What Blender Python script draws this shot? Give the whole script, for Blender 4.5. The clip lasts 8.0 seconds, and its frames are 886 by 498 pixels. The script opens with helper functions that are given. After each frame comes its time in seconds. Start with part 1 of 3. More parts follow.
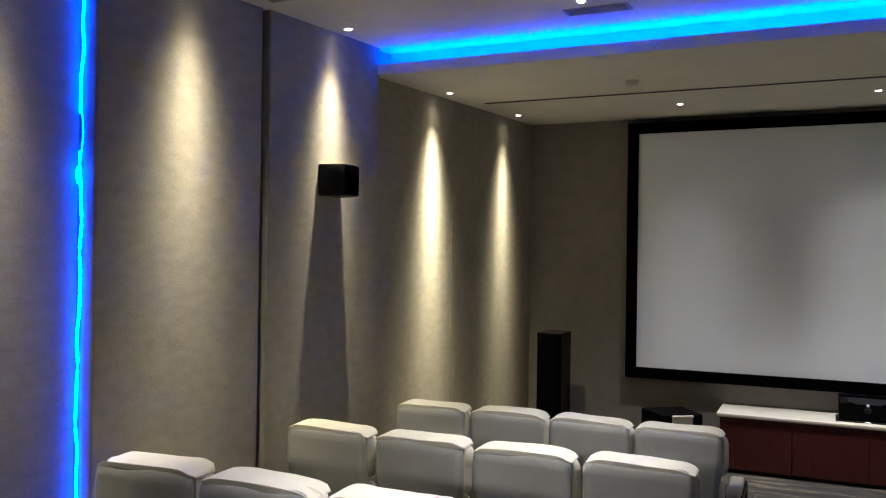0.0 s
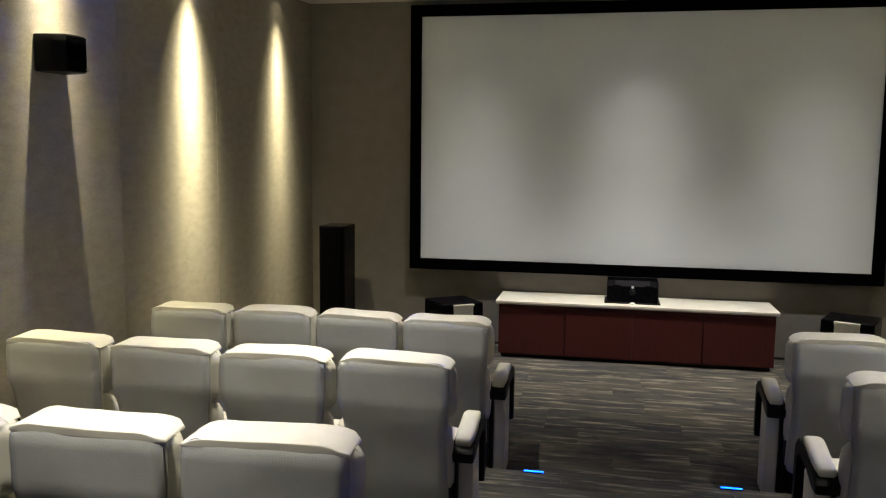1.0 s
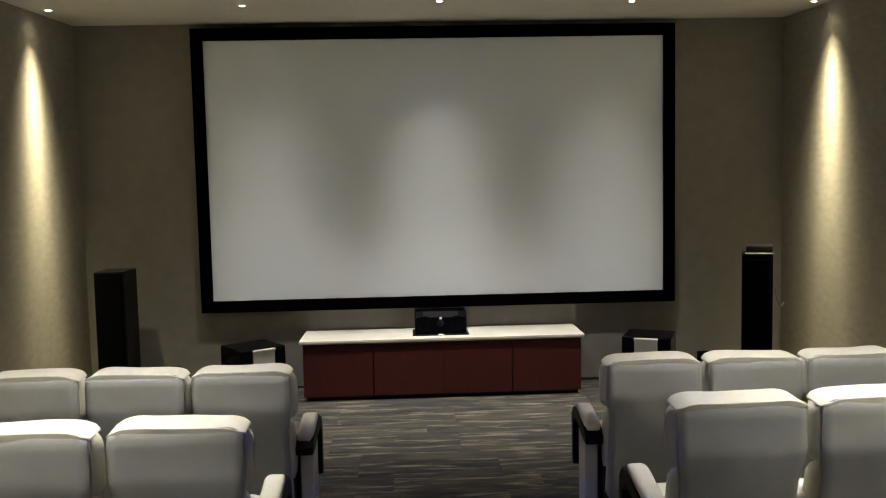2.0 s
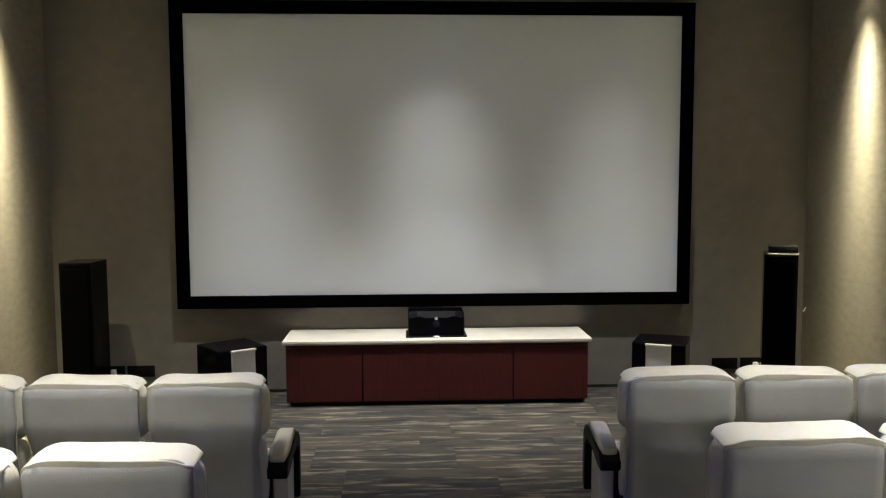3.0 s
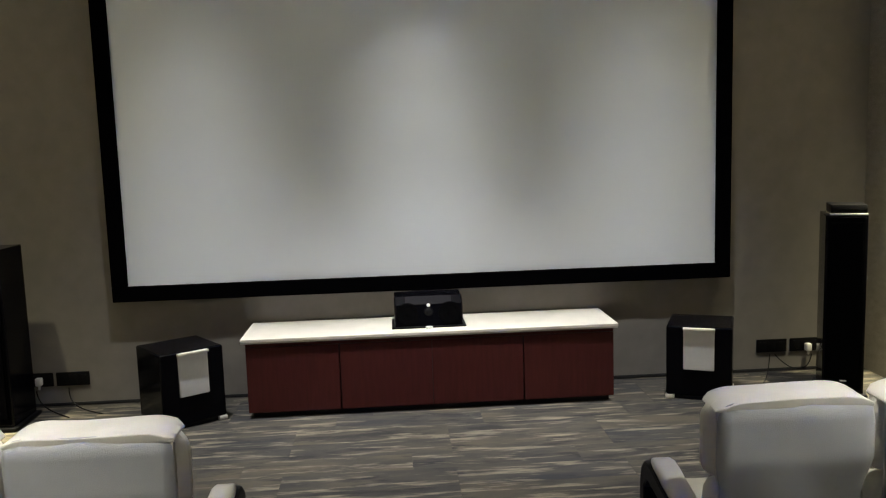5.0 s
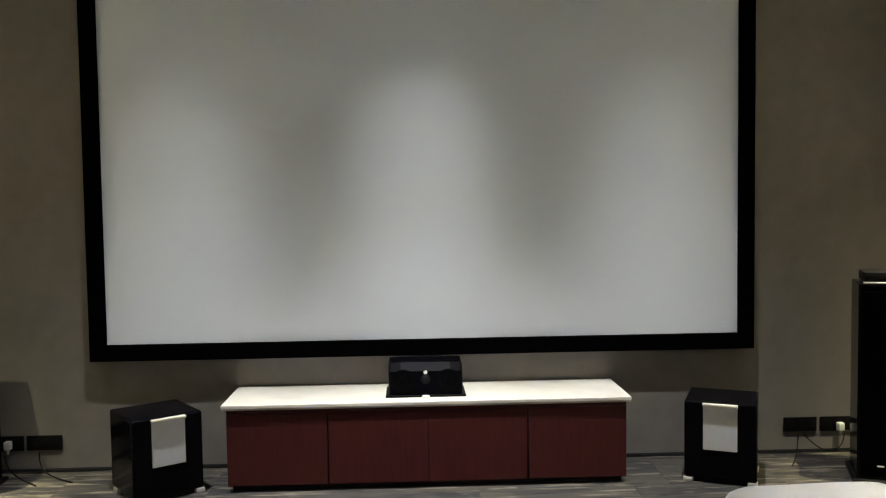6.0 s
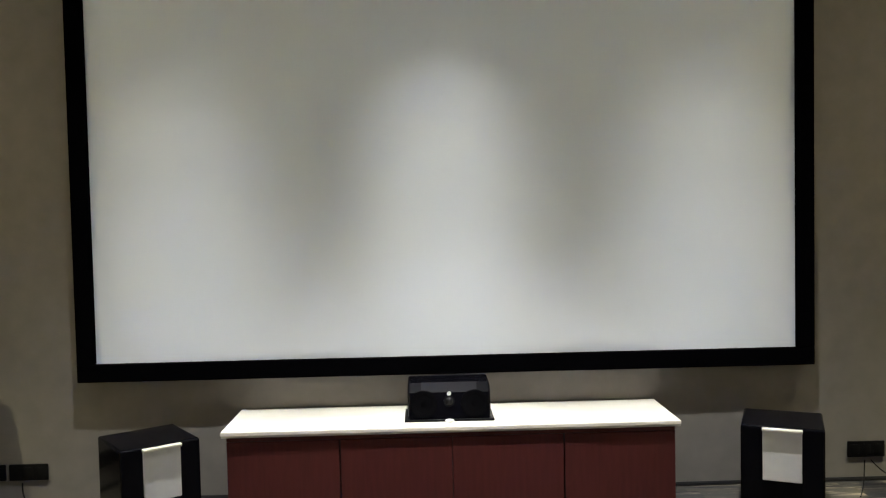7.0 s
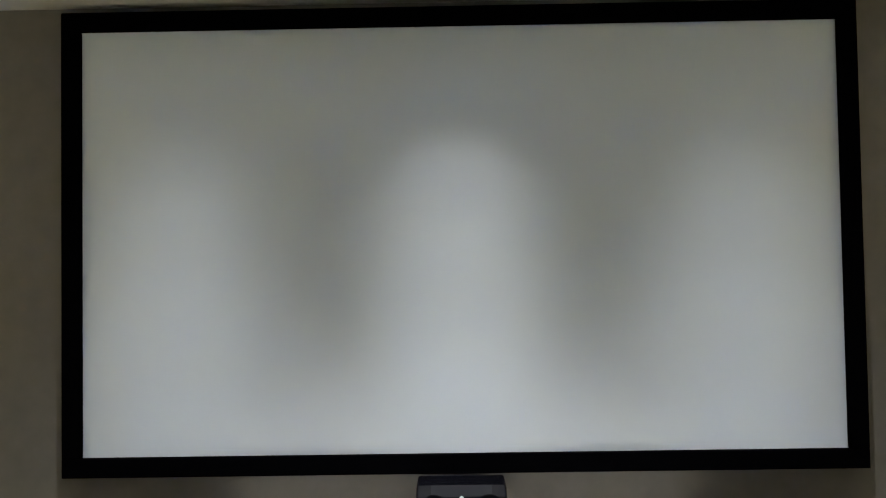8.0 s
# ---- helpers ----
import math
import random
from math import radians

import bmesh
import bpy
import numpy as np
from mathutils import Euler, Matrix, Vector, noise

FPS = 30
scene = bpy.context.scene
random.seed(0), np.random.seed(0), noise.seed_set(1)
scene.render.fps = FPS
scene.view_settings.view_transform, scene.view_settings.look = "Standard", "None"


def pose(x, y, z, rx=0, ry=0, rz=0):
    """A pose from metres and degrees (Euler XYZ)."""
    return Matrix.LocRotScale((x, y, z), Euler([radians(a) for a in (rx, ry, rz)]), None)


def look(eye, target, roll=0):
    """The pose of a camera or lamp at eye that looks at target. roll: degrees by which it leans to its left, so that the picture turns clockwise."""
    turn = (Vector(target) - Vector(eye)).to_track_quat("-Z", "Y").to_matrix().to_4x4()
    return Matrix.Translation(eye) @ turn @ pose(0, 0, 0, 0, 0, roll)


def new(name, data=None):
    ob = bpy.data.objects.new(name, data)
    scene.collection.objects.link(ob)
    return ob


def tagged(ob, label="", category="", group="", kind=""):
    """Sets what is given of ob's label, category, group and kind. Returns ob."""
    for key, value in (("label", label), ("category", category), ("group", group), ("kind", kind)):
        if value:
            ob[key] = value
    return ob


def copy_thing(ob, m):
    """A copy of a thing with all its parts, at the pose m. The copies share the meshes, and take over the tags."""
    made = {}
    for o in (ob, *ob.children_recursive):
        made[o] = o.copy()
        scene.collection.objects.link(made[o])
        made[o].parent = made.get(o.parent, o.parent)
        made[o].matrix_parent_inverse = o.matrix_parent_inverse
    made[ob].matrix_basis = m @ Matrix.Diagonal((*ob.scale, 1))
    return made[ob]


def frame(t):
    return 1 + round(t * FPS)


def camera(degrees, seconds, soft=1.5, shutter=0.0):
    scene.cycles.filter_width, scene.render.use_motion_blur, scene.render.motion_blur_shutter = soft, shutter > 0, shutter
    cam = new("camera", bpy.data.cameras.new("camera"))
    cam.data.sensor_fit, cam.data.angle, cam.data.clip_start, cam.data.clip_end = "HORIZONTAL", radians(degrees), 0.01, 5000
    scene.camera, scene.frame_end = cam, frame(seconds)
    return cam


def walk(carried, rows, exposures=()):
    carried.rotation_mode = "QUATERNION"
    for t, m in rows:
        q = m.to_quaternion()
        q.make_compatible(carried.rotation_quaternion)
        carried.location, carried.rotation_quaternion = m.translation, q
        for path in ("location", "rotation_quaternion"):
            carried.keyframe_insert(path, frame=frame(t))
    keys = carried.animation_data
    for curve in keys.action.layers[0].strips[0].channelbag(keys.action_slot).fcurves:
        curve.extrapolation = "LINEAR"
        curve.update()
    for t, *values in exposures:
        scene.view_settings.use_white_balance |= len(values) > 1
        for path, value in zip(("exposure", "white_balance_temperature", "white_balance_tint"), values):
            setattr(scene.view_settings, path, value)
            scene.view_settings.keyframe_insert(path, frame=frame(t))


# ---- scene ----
cam = camera(56.3, 8.0, soft=1.2)
PATH = [
    (0, (-0.43, 0.279, 2.075), (-1.26, 2.099, 2.087), 0.8),
    (0.3, (-0.416, 0.421, 2.043), (-1.168, 2.272, 1.957), 0.3),
    (0.5, (-0.362, 0.503, 2.033), (-1.056, 2.372, 1.875), 0.3),
    (0.6, (-0.354, 0.567, 2.019), (-1.002, 2.451, 1.837), 0.3),
    (1, (-0.273, 0.713, 2.034), (-0.662, 2.661, 1.797), 0.6),
    (1.5, (-0.28, 0.916, 1.983), (-0.33, 2.905, 1.779), -0.4),
    (1.7, (-0.306, 0.987, 1.997), (-0.257, 2.98, 1.837), -1.7),
    (2.8, (-0.258, 1.622, 1.965), (-0.148, 3.613, 1.809), -0.6),
    (3, (-0.279, 1.738, 1.95), (-0.189, 3.729, 1.779), -0.2),
    (3.2, (-0.281, 1.867, 1.958), (-0.212, 3.867, 1.772), -0.3),
    (3.5, (-0.338, 2.055, 1.952), (-0.26, 4.044, 1.755), -0.9),
    (4, (-0.32, 2.356, 1.889), (-0.232, 4.339, 1.644), -1.6),
    (4.2, (-0.29, 2.532, 1.886), (-0.204, 4.51, 1.607), -1.2),
    (5.3, (-0.234, 3.17, 1.845), (-0.104, 5.155, 1.644), -2.0),
    (5.5, (-0.189, 3.25, 1.833), (-0.059, 5.24, 1.686), -2.0),
    (6, (-0.103, 3.429, 1.828), (-0.025, 5.425, 1.724), -0.8),
    (6.5, (-0.134, 3.69, 1.777), (-0.086, 5.686, 1.667), -0.6),
    (7, (-0.152, 3.999, 1.789), (-0.104, 5.997, 1.706), -1.2),
    (7.2, (-0.133, 4.113, 1.850), (-0.088, 6.111, 1.775), -1.3),
    (7.5, (-0.09, 4.298, 1.878), (-0.076, 6.298, 1.869), -1.0),
    (8, (-0.05, 4.379, 1.931), (-0.071, 6.378, 1.993), -0.9),
]
walk(cam, [(t, look(eye, target, roll)) for t, eye, target, roll in PATH], [(0,0.0,6150,15),(0.5,0.12,6450,12),(1.0,0.24,6600,10),(1.5,0.27,6650,10),(3.0,0.38,6350,10),(4.0,0.40,6350,10),(5.5,0.53,6150,11),(6.5,0.72,6150,10),(7.0,1.02,6150,10),(7.5,0.85,5950,10),(8,0.62,5800,9)])

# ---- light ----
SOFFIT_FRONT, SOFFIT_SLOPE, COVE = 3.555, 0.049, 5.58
WARM, COOL, BEAM = (1.0, 0.89, 0.55), (1.0, 0.96, 0.875), (1.0, 0.94, 0.81)
# kind: beams of watts, cone, aim (sideways and ahead, per metre of drop), colour
SPOTS = {
    "wall": ((2.5, 120, (0.25, 0.0), WARM), (124, 66, (0.02, 0.0), WARM), (396.8, 50, (0.01, 0.0), WARM), (942.4, 38, (0.0, 0.0), WARM), (1302, 28, (0.0, 0.0), WARM), (1550, 20, (0.0, 0.0), WARM)),
    "wall_dim": ((1.5, 120, (0.25, 0.0), WARM), (74.4, 66, (0.02, 0.0), WARM), (248, 50, (0.01, 0.0), WARM), (582.8, 38, (0.0, 0.0), WARM), (892.8, 28, (0.0, 0.0), WARM), (992, 20, (0.0, 0.0), WARM)),
    "wide": ((1.5, 104, (0.30, 0.0), WARM), (14.9, 86, (0.05, 0.0), WARM), (54.6, 68, (0.02, 0.0), WARM), (142.6, 52, (0.01, 0.0), WARM), (248, 40, (0.0, 0.0), WARM), (297.6, 30, (0.0, 0.0), WARM), (235.6, 22, (0.0, 0.0), WARM)),
    "speaker": ((1.2, 104, (0.30, 0.0), WARM), (32.2, 70, (0.03, 0.0), WARM), (130.2, 56, (0.01, 0.0), WARM), (260.4, 44, (0.0, 0.0), WARM), (285.2, 32, (0.0, 0.0), WARM), (173.6, 24, (0.0, 0.0), WARM)),
    "rear": ((1.9, 104, (0.30, 0.0), WARM), (18.6, 70, (0.03, 0.0), WARM), (62, 54, (0.0, 0.0), WARM), (117.8, 42, (0.0, 0.0), WARM), (161.2, 30, (0.0, 0.0), WARM), (148.8, 22, (0.0, 0.0), WARM)),
    # the bluish 150 degree beams here and below are added ambient fill
    "screen": ((2.6, 150, (0.0, 0.3), (0.74, 0.81, 1.0)), (12, 48, (0.0, 0.70), BEAM), (9, 34, (0.0, 0.54), BEAM), (10.5, 66, (0.0, 0.55), BEAM), (32, 62, (0.0, 0.25), BEAM), (58, 34, (0.0, 0.25), BEAM), (190, 52, (0.0, 0.0), COOL), (160, 70, (0.0, 0.0), COOL)),
    "screen_side": ((1.2, 150, (0.0, 0.3), (0.74, 0.81, 1.0)), (3.4, 50, (0.0, 0.40), COOL), (4.3, 66, (0.0, 0.55), COOL), (6, 66, (0.0, 0.40), COOL), (16, 66, (0.0, 0.25), COOL), (180, 54, (0.0, 0.0), COOL), (100, 72, (0.0, 0.0), COOL)),
    "seat": ((275, 62, (0.0, 0.0), (1.0, 0.95, 0.78)), (22, 90, (0.0, 0.0), (1.0, 0.95, 0.78))),
    "seat_front": ((350, 64, (0.0, 0.0), (1.0, 0.96, 0.82)), (20, 90, (0.0, 0.0), (1.0, 0.96, 0.82))),
    # unseen fill, added to light the chair backs from behind
    "rear_fill": ((100, 84, (0.0, 0.0), (1.0, 0.95, 0.82)),),
}
COVE_WATTS = 140
# kind, distance from the middle, y
DOWNLIGHTS = (
    ("wall_dim", 3.275, 8.34), ("wall", 3.285, 6.63), ("speaker", 3.265, 4.95), ("wide", 3.25, 3.62), ("rear", 3.36, 2.50),
    ("screen", 0.0, 8.12), ("screen_side", 1.64, 8.23),
    # the last entry, at y 0.4, is an added downlight out of view
    ("seat_front", 1.70, 4.93), ("seat", 1.70, 3.6), ("seat", 1.70, 2.35), ("rear_fill", 0.0, 0.4),
)
SUB_TURN = 36
world = bpy.data.worlds.new("World")
world.use_nodes = True
world.node_tree.nodes["Background"].inputs["Color"].default_value = (0.01, 0.01, 0.012, 1)
scene.world = world

# ---- helpers of this scene ----
def material(name, col, rough=0.6, metal=0.0, vary=0.12, scale=6.0, grain=0.0, grain_scale=400.0, emit=None, power=0.0, spec=0.5, coat=0.0, stretch=(1, 1, 1), weave=0.0):
    m = bpy.data.materials.new(name)
    m.use_nodes = True
    nt = m.node_tree
    b = nt.nodes["Principled BSDF"]
    b.inputs["Roughness"].default_value = rough
    b.inputs["Metallic"].default_value = metal
    b.inputs["Specular IOR Level"].default_value = spec
    b.inputs["Coat Weight"].default_value = coat
    b.inputs["Base Color"].default_value = (*col, 1)
    if emit:
        b.inputs["Emission Color"].default_value = (*emit, 1)
        b.inputs["Emission Strength"].default_value = power
    tc = nt.nodes.new("ShaderNodeTexCoord")
    mp = nt.nodes.new("ShaderNodeMapping")
    mp.inputs["Scale"].default_value = stretch
    nt.links.new(tc.outputs["Object"], mp.inputs["Vector"])
    if vary:
        n = nt.nodes.new("ShaderNodeTexNoise")
        n.inputs["Scale"].default_value = scale
        n.inputs["Detail"].default_value = 5
        nt.links.new(mp.outputs["Vector"], n.inputs["Vector"])
        r = nt.nodes.new("ShaderNodeMapRange")
        r.inputs["To Min"].default_value = 1 - vary * 1.6
        r.inputs["To Max"].default_value = 1 + vary * 1.6
        nt.links.new(n.outputs["Fac"], r.inputs["Value"])
        shade = r.outputs["Result"]
        if weave:
            w = nt.nodes.new("ShaderNodeTexNoise")
            w.inputs["Scale"].default_value = grain_scale
            w.inputs["Detail"].default_value = 3
            nt.links.new(mp.outputs["Vector"], w.inputs["Vector"])
            wr = nt.nodes.new("ShaderNodeMapRange")
            wr.inputs["To Min"].default_value = 1 - weave * 1.6
            wr.inputs["To Max"].default_value = 1 + weave * 1.6
            nt.links.new(w.outputs["Fac"], wr.inputs["Value"])
            mul = nt.nodes.new("ShaderNodeMath")
            mul.operation = "MULTIPLY"
            nt.links.new(shade, mul.inputs[0])
            nt.links.new(wr.outputs["Result"], mul.inputs[1])
            shade = mul.outputs[0]
        mx = nt.nodes.new("ShaderNodeVectorMath")
        mx.operation = "SCALE"
        mx.inputs[0].default_value = col
        nt.links.new(shade, mx.inputs["Scale"])
        nt.links.new(mx.outputs["Vector"], b.inputs["Base Color"])
    if grain:
        g = nt.nodes.new("ShaderNodeTexNoise")
        g.inputs["Scale"].default_value = grain_scale
        g.inputs["Detail"].default_value = 3
        nt.links.new(mp.outputs["Vector"], g.inputs["Vector"])
        bp = nt.nodes.new("ShaderNodeBump")
        bp.inputs["Strength"].default_value = grain
        bp.inputs["Distance"].default_value = 0.003
        nt.links.new(g.outputs["Fac"], bp.inputs["Height"])
        nt.links.new(bp.outputs["Normal"], b.inputs["Normal"])
    return m


def smooth(me, angle=40):
    me.polygons.foreach_set("use_smooth", [True] * len(me.polygons))
    me.set_sharp_from_angle(angle=radians(angle))
    for p in me.polygons:
        if p.area > 0.02:
            p.use_smooth = False


def mesh_of(name, bm, mat, angle=40):
    me = bpy.data.meshes.new(name)
    bmesh.ops.recalc_face_normals(bm, faces=bm.faces)
    bm.to_mesh(me)
    bm.free()
    me.materials.append(mat)
    smooth(me, 85 if mat in SOFT else angle)
    return me


def part(name, bm, mat, parent, label=""):
    ob = new(name, mesh_of(name, bm, mat))
    ob.parent = parent
    return tagged(ob, label) if label else ob


def thing(name, at, label, category, group="", kind="", turn=0):
    ob = new(name)
    ob.empty_display_size = 0.1
    ob.matrix_basis = pose(*at, 0, 0, turn)
    return tagged(ob, label, category, group, kind)


def solid(name, bm, mat, label, category, kind="", group=""):
    return tagged(new(name, mesh_of(name, bm, mat)), label, category, group, kind)


def box(x0, x1, y0, y1, z0, z1, r=0.0, seg=2, bm=None):
    bm = bm or bmesh.new()
    m = Matrix.Translation(((x0 + x1) / 2, (y0 + y1) / 2, (z0 + z1) / 2)) @ Matrix.Diagonal((x1 - x0, y1 - y0, z1 - z0, 1))
    made = bmesh.ops.create_cube(bm, size=1, matrix=m)["verts"]
    if r:
        edges = {e for v in made for e in v.link_edges}
        bmesh.ops.bevel(bm, geom=list(edges), offset=r, segments=seg, profile=0.5, affect="EDGES")
    return bm


def extrude(profile, x0, x1, r=0.0, seg=2, bm=None):
    """A profile in y and z, drawn out along x."""
    bm = bm or bmesh.new()
    vs = [bm.verts.new((x0, y, z)) for y, z in profile]
    f = bm.faces.new(vs)
    out = bmesh.ops.extrude_face_region(bm, geom=[f])["geom"]
    moved = [g for g in out if isinstance(g, bmesh.types.BMVert)]
    bmesh.ops.translate(bm, verts=moved, vec=(x1 - x0, 0, 0))
    if r:
        caps = [e for e in bm.edges if abs(e.verts[0].co.x - e.verts[1].co.x) < 1e-6]
        bmesh.ops.bevel(bm, geom=caps, offset=r, segments=seg, profile=0.5, affect="EDGES")
    return bm


def prism(points, z0, z1, r=0.0, bm=None):
    """A polygon in x and y, drawn up."""
    bm = bm or bmesh.new()
    f = bm.faces.new([bm.verts.new((x, y, z0)) for x, y in points])
    out = bmesh.ops.extrude_face_region(bm, geom=[f])["geom"]
    bmesh.ops.translate(bm, verts=[g for g in out if isinstance(g, bmesh.types.BMVert)], vec=(0, 0, z1 - z0))
    if r:
        bmesh.ops.bevel(bm, geom=list(bm.edges), offset=r, segments=2, profile=0.5, affect="EDGES")
    return bm


def lathe(profile, axis="z", n=24, at=(0, 0, 0), bm=None):
    """Rings of (radius, height) about an axis."""
    bm = bm or bmesh.new()
    rings = []
    for rad, h in profile:
        ring = []
        for i in range(n):
            a = 2 * math.pi * i / n
            u, v = rad * math.cos(a), rad * math.sin(a)
            co = {"z": (u, v, h), "y": (u, h, v), "x": (h, u, v)}[axis]
            ring.append(bm.verts.new(Vector(co) + Vector(at)))
        rings.append(ring)
    for a, b in zip(rings, rings[1:]):
        for i in range(n):
            bm.faces.new((a[i], a[(i + 1) % n], b[(i + 1) % n], b[i]))
    bm.faces.new(rings[0][::-1])
    bm.faces.new(rings[-1])
    return bm


def tube(points, rad, bm=None, n=8):
    bm = bm or bmesh.new()
    pts = [Vector(p) for p in points]
    rings = []
    for i, p in enumerate(pts):
        d = (pts[min(i + 1, len(pts) - 1)] - pts[max(i - 1, 0)]).normalized()
        q = d.to_track_quat("Z", "Y")
        rings.append([bm.verts.new(p + q @ Vector((rad * math.cos(2 * math.pi * k / n), rad * math.sin(2 * math.pi * k / n), 0))) for k in range(n)])
    for a, b in zip(rings, rings[1:]):
        for i in range(n):
            bm.faces.new((a[i], a[(i + 1) % n], b[(i + 1) % n], b[i]))
    bm.faces.new(rings[0][::-1])
    bm.faces.new(rings[-1])
    return bm


def curve_points(p0, p1, p2, p3, n=14):
    p0, p1, p2, p3 = map(Vector, (p0, p1, p2, p3))
    return [(1 - t) ** 3 * p0 + 3 * (1 - t) ** 2 * t * p1 + 3 * (1 - t) * t * t * p2 + t ** 3 * p3 for t in (i / n for i in range(n + 1))]


# ---- materials ----
M_WALL = material("wall_fabric", (0.262, 0.242, 0.214), 0.95, vary=0.14, scale=9, weave=0.22, grain_scale=110, spec=0.15, stretch=(1, 1, 2.2))
M_FRONT = material("front_wall_fabric", (0.222, 0.208, 0.19), 0.95, vary=0.10, scale=7, grain=0.6, grain_scale=260, spec=0.15)
M_CEIL = material("ceiling_paint", (0.62, 0.60, 0.56), 0.9, vary=0.04, scale=3, grain=0.1, grain_scale=120, spec=0.2)
M_DARK = material("dark_gap", (0.02, 0.02, 0.022), 0.9, vary=0)
M_SCREEN = material("screen_vinyl", (0.72, 0.775, 0.855), 0.8, vary=0.012, scale=2, grain=0.05, grain_scale=900, spec=0.2)
M_VELVET = material("black_velvet", (0.0015, 0.0015, 0.002), 0.95, vary=0.2, scale=30, spec=0.0)
M_GLOSS = material("black_lacquer", (0.003, 0.003, 0.0045), 0.15, vary=0.1, scale=12, spec=0.07)
M_BLACK = material("black_plastic", (0.004, 0.004, 0.005), 0.5, vary=0.2, scale=30, grain=0.1, spec=0.15)
M_RUBBER = material("woofer_cone", (0.0015, 0.0015, 0.002), 0.8, vary=0.1, spec=0.03)
M_WOOD = material("red_wood", (0.060, 0.0105, 0.0095), 0.55, vary=0.22, scale=5, grain=0.15, grain_scale=70, stretch=(9, 1, 0.8), spec=0.3)
M_TOP = material("stone_top", (0.78, 0.75, 0.68), 0.4, vary=0.09, scale=6)
M_SEAT = material("cream_upholstery", (0.55, 0.535, 0.475), 0.72, vary=0.09, scale=7, grain=0.35, grain_scale=330, spec=0.25)
# the same cream fabric, with the shade of the rear side put into its colour
M_SEAT_SHADED = material("shaded_cream_upholstery", (0.36, 0.368, 0.372), 0.8, vary=0.08, scale=6, grain=0.4, grain_scale=380, spec=0.2)
M_PANEL = material("arm_side_panel", (0.52, 0.50, 0.46), 0.7, vary=0.05, grain=0.1)
M_PLATE = material("grey_plate", (0.66, 0.67, 0.68), 0.4, vary=0.05, scale=20)
M_WHITE = material("white_plastic", (0.8, 0.8, 0.78), 0.4, vary=0.03)
M_CHROME = material("chrome", (0.8, 0.8, 0.8), 0.12, metal=1.0, vary=0)
M_GREYPANEL = material("grey_panel", (0.014, 0.014, 0.017), 0.7, vary=0.1, spec=0.05)
M_LAMP = material("lamp_lens", (1, 1, 1), 0.4, vary=0, emit=(1.0, 0.93, 0.78), power=30)
M_BLUE = material("blue_led", (0.1, 0.3, 1), 0.4, vary=0, emit=(0.0, 0.06, 1.0), power=10)
M_BLUECORE = material("blue_led_core", (0.1, 0.5, 1), 0.4, vary=0, emit=(0.0, 0.05, 1.0), power=11)
M_BLUEWALL = material("blue_led_tape", (0.1, 0.5, 1), 0.4, vary=0, emit=(0.0, 0.06, 1.0), power=52)
M_GREYVENT = material("vent_metal", (0.26, 0.255, 0.25), 0.5, vary=0.05)


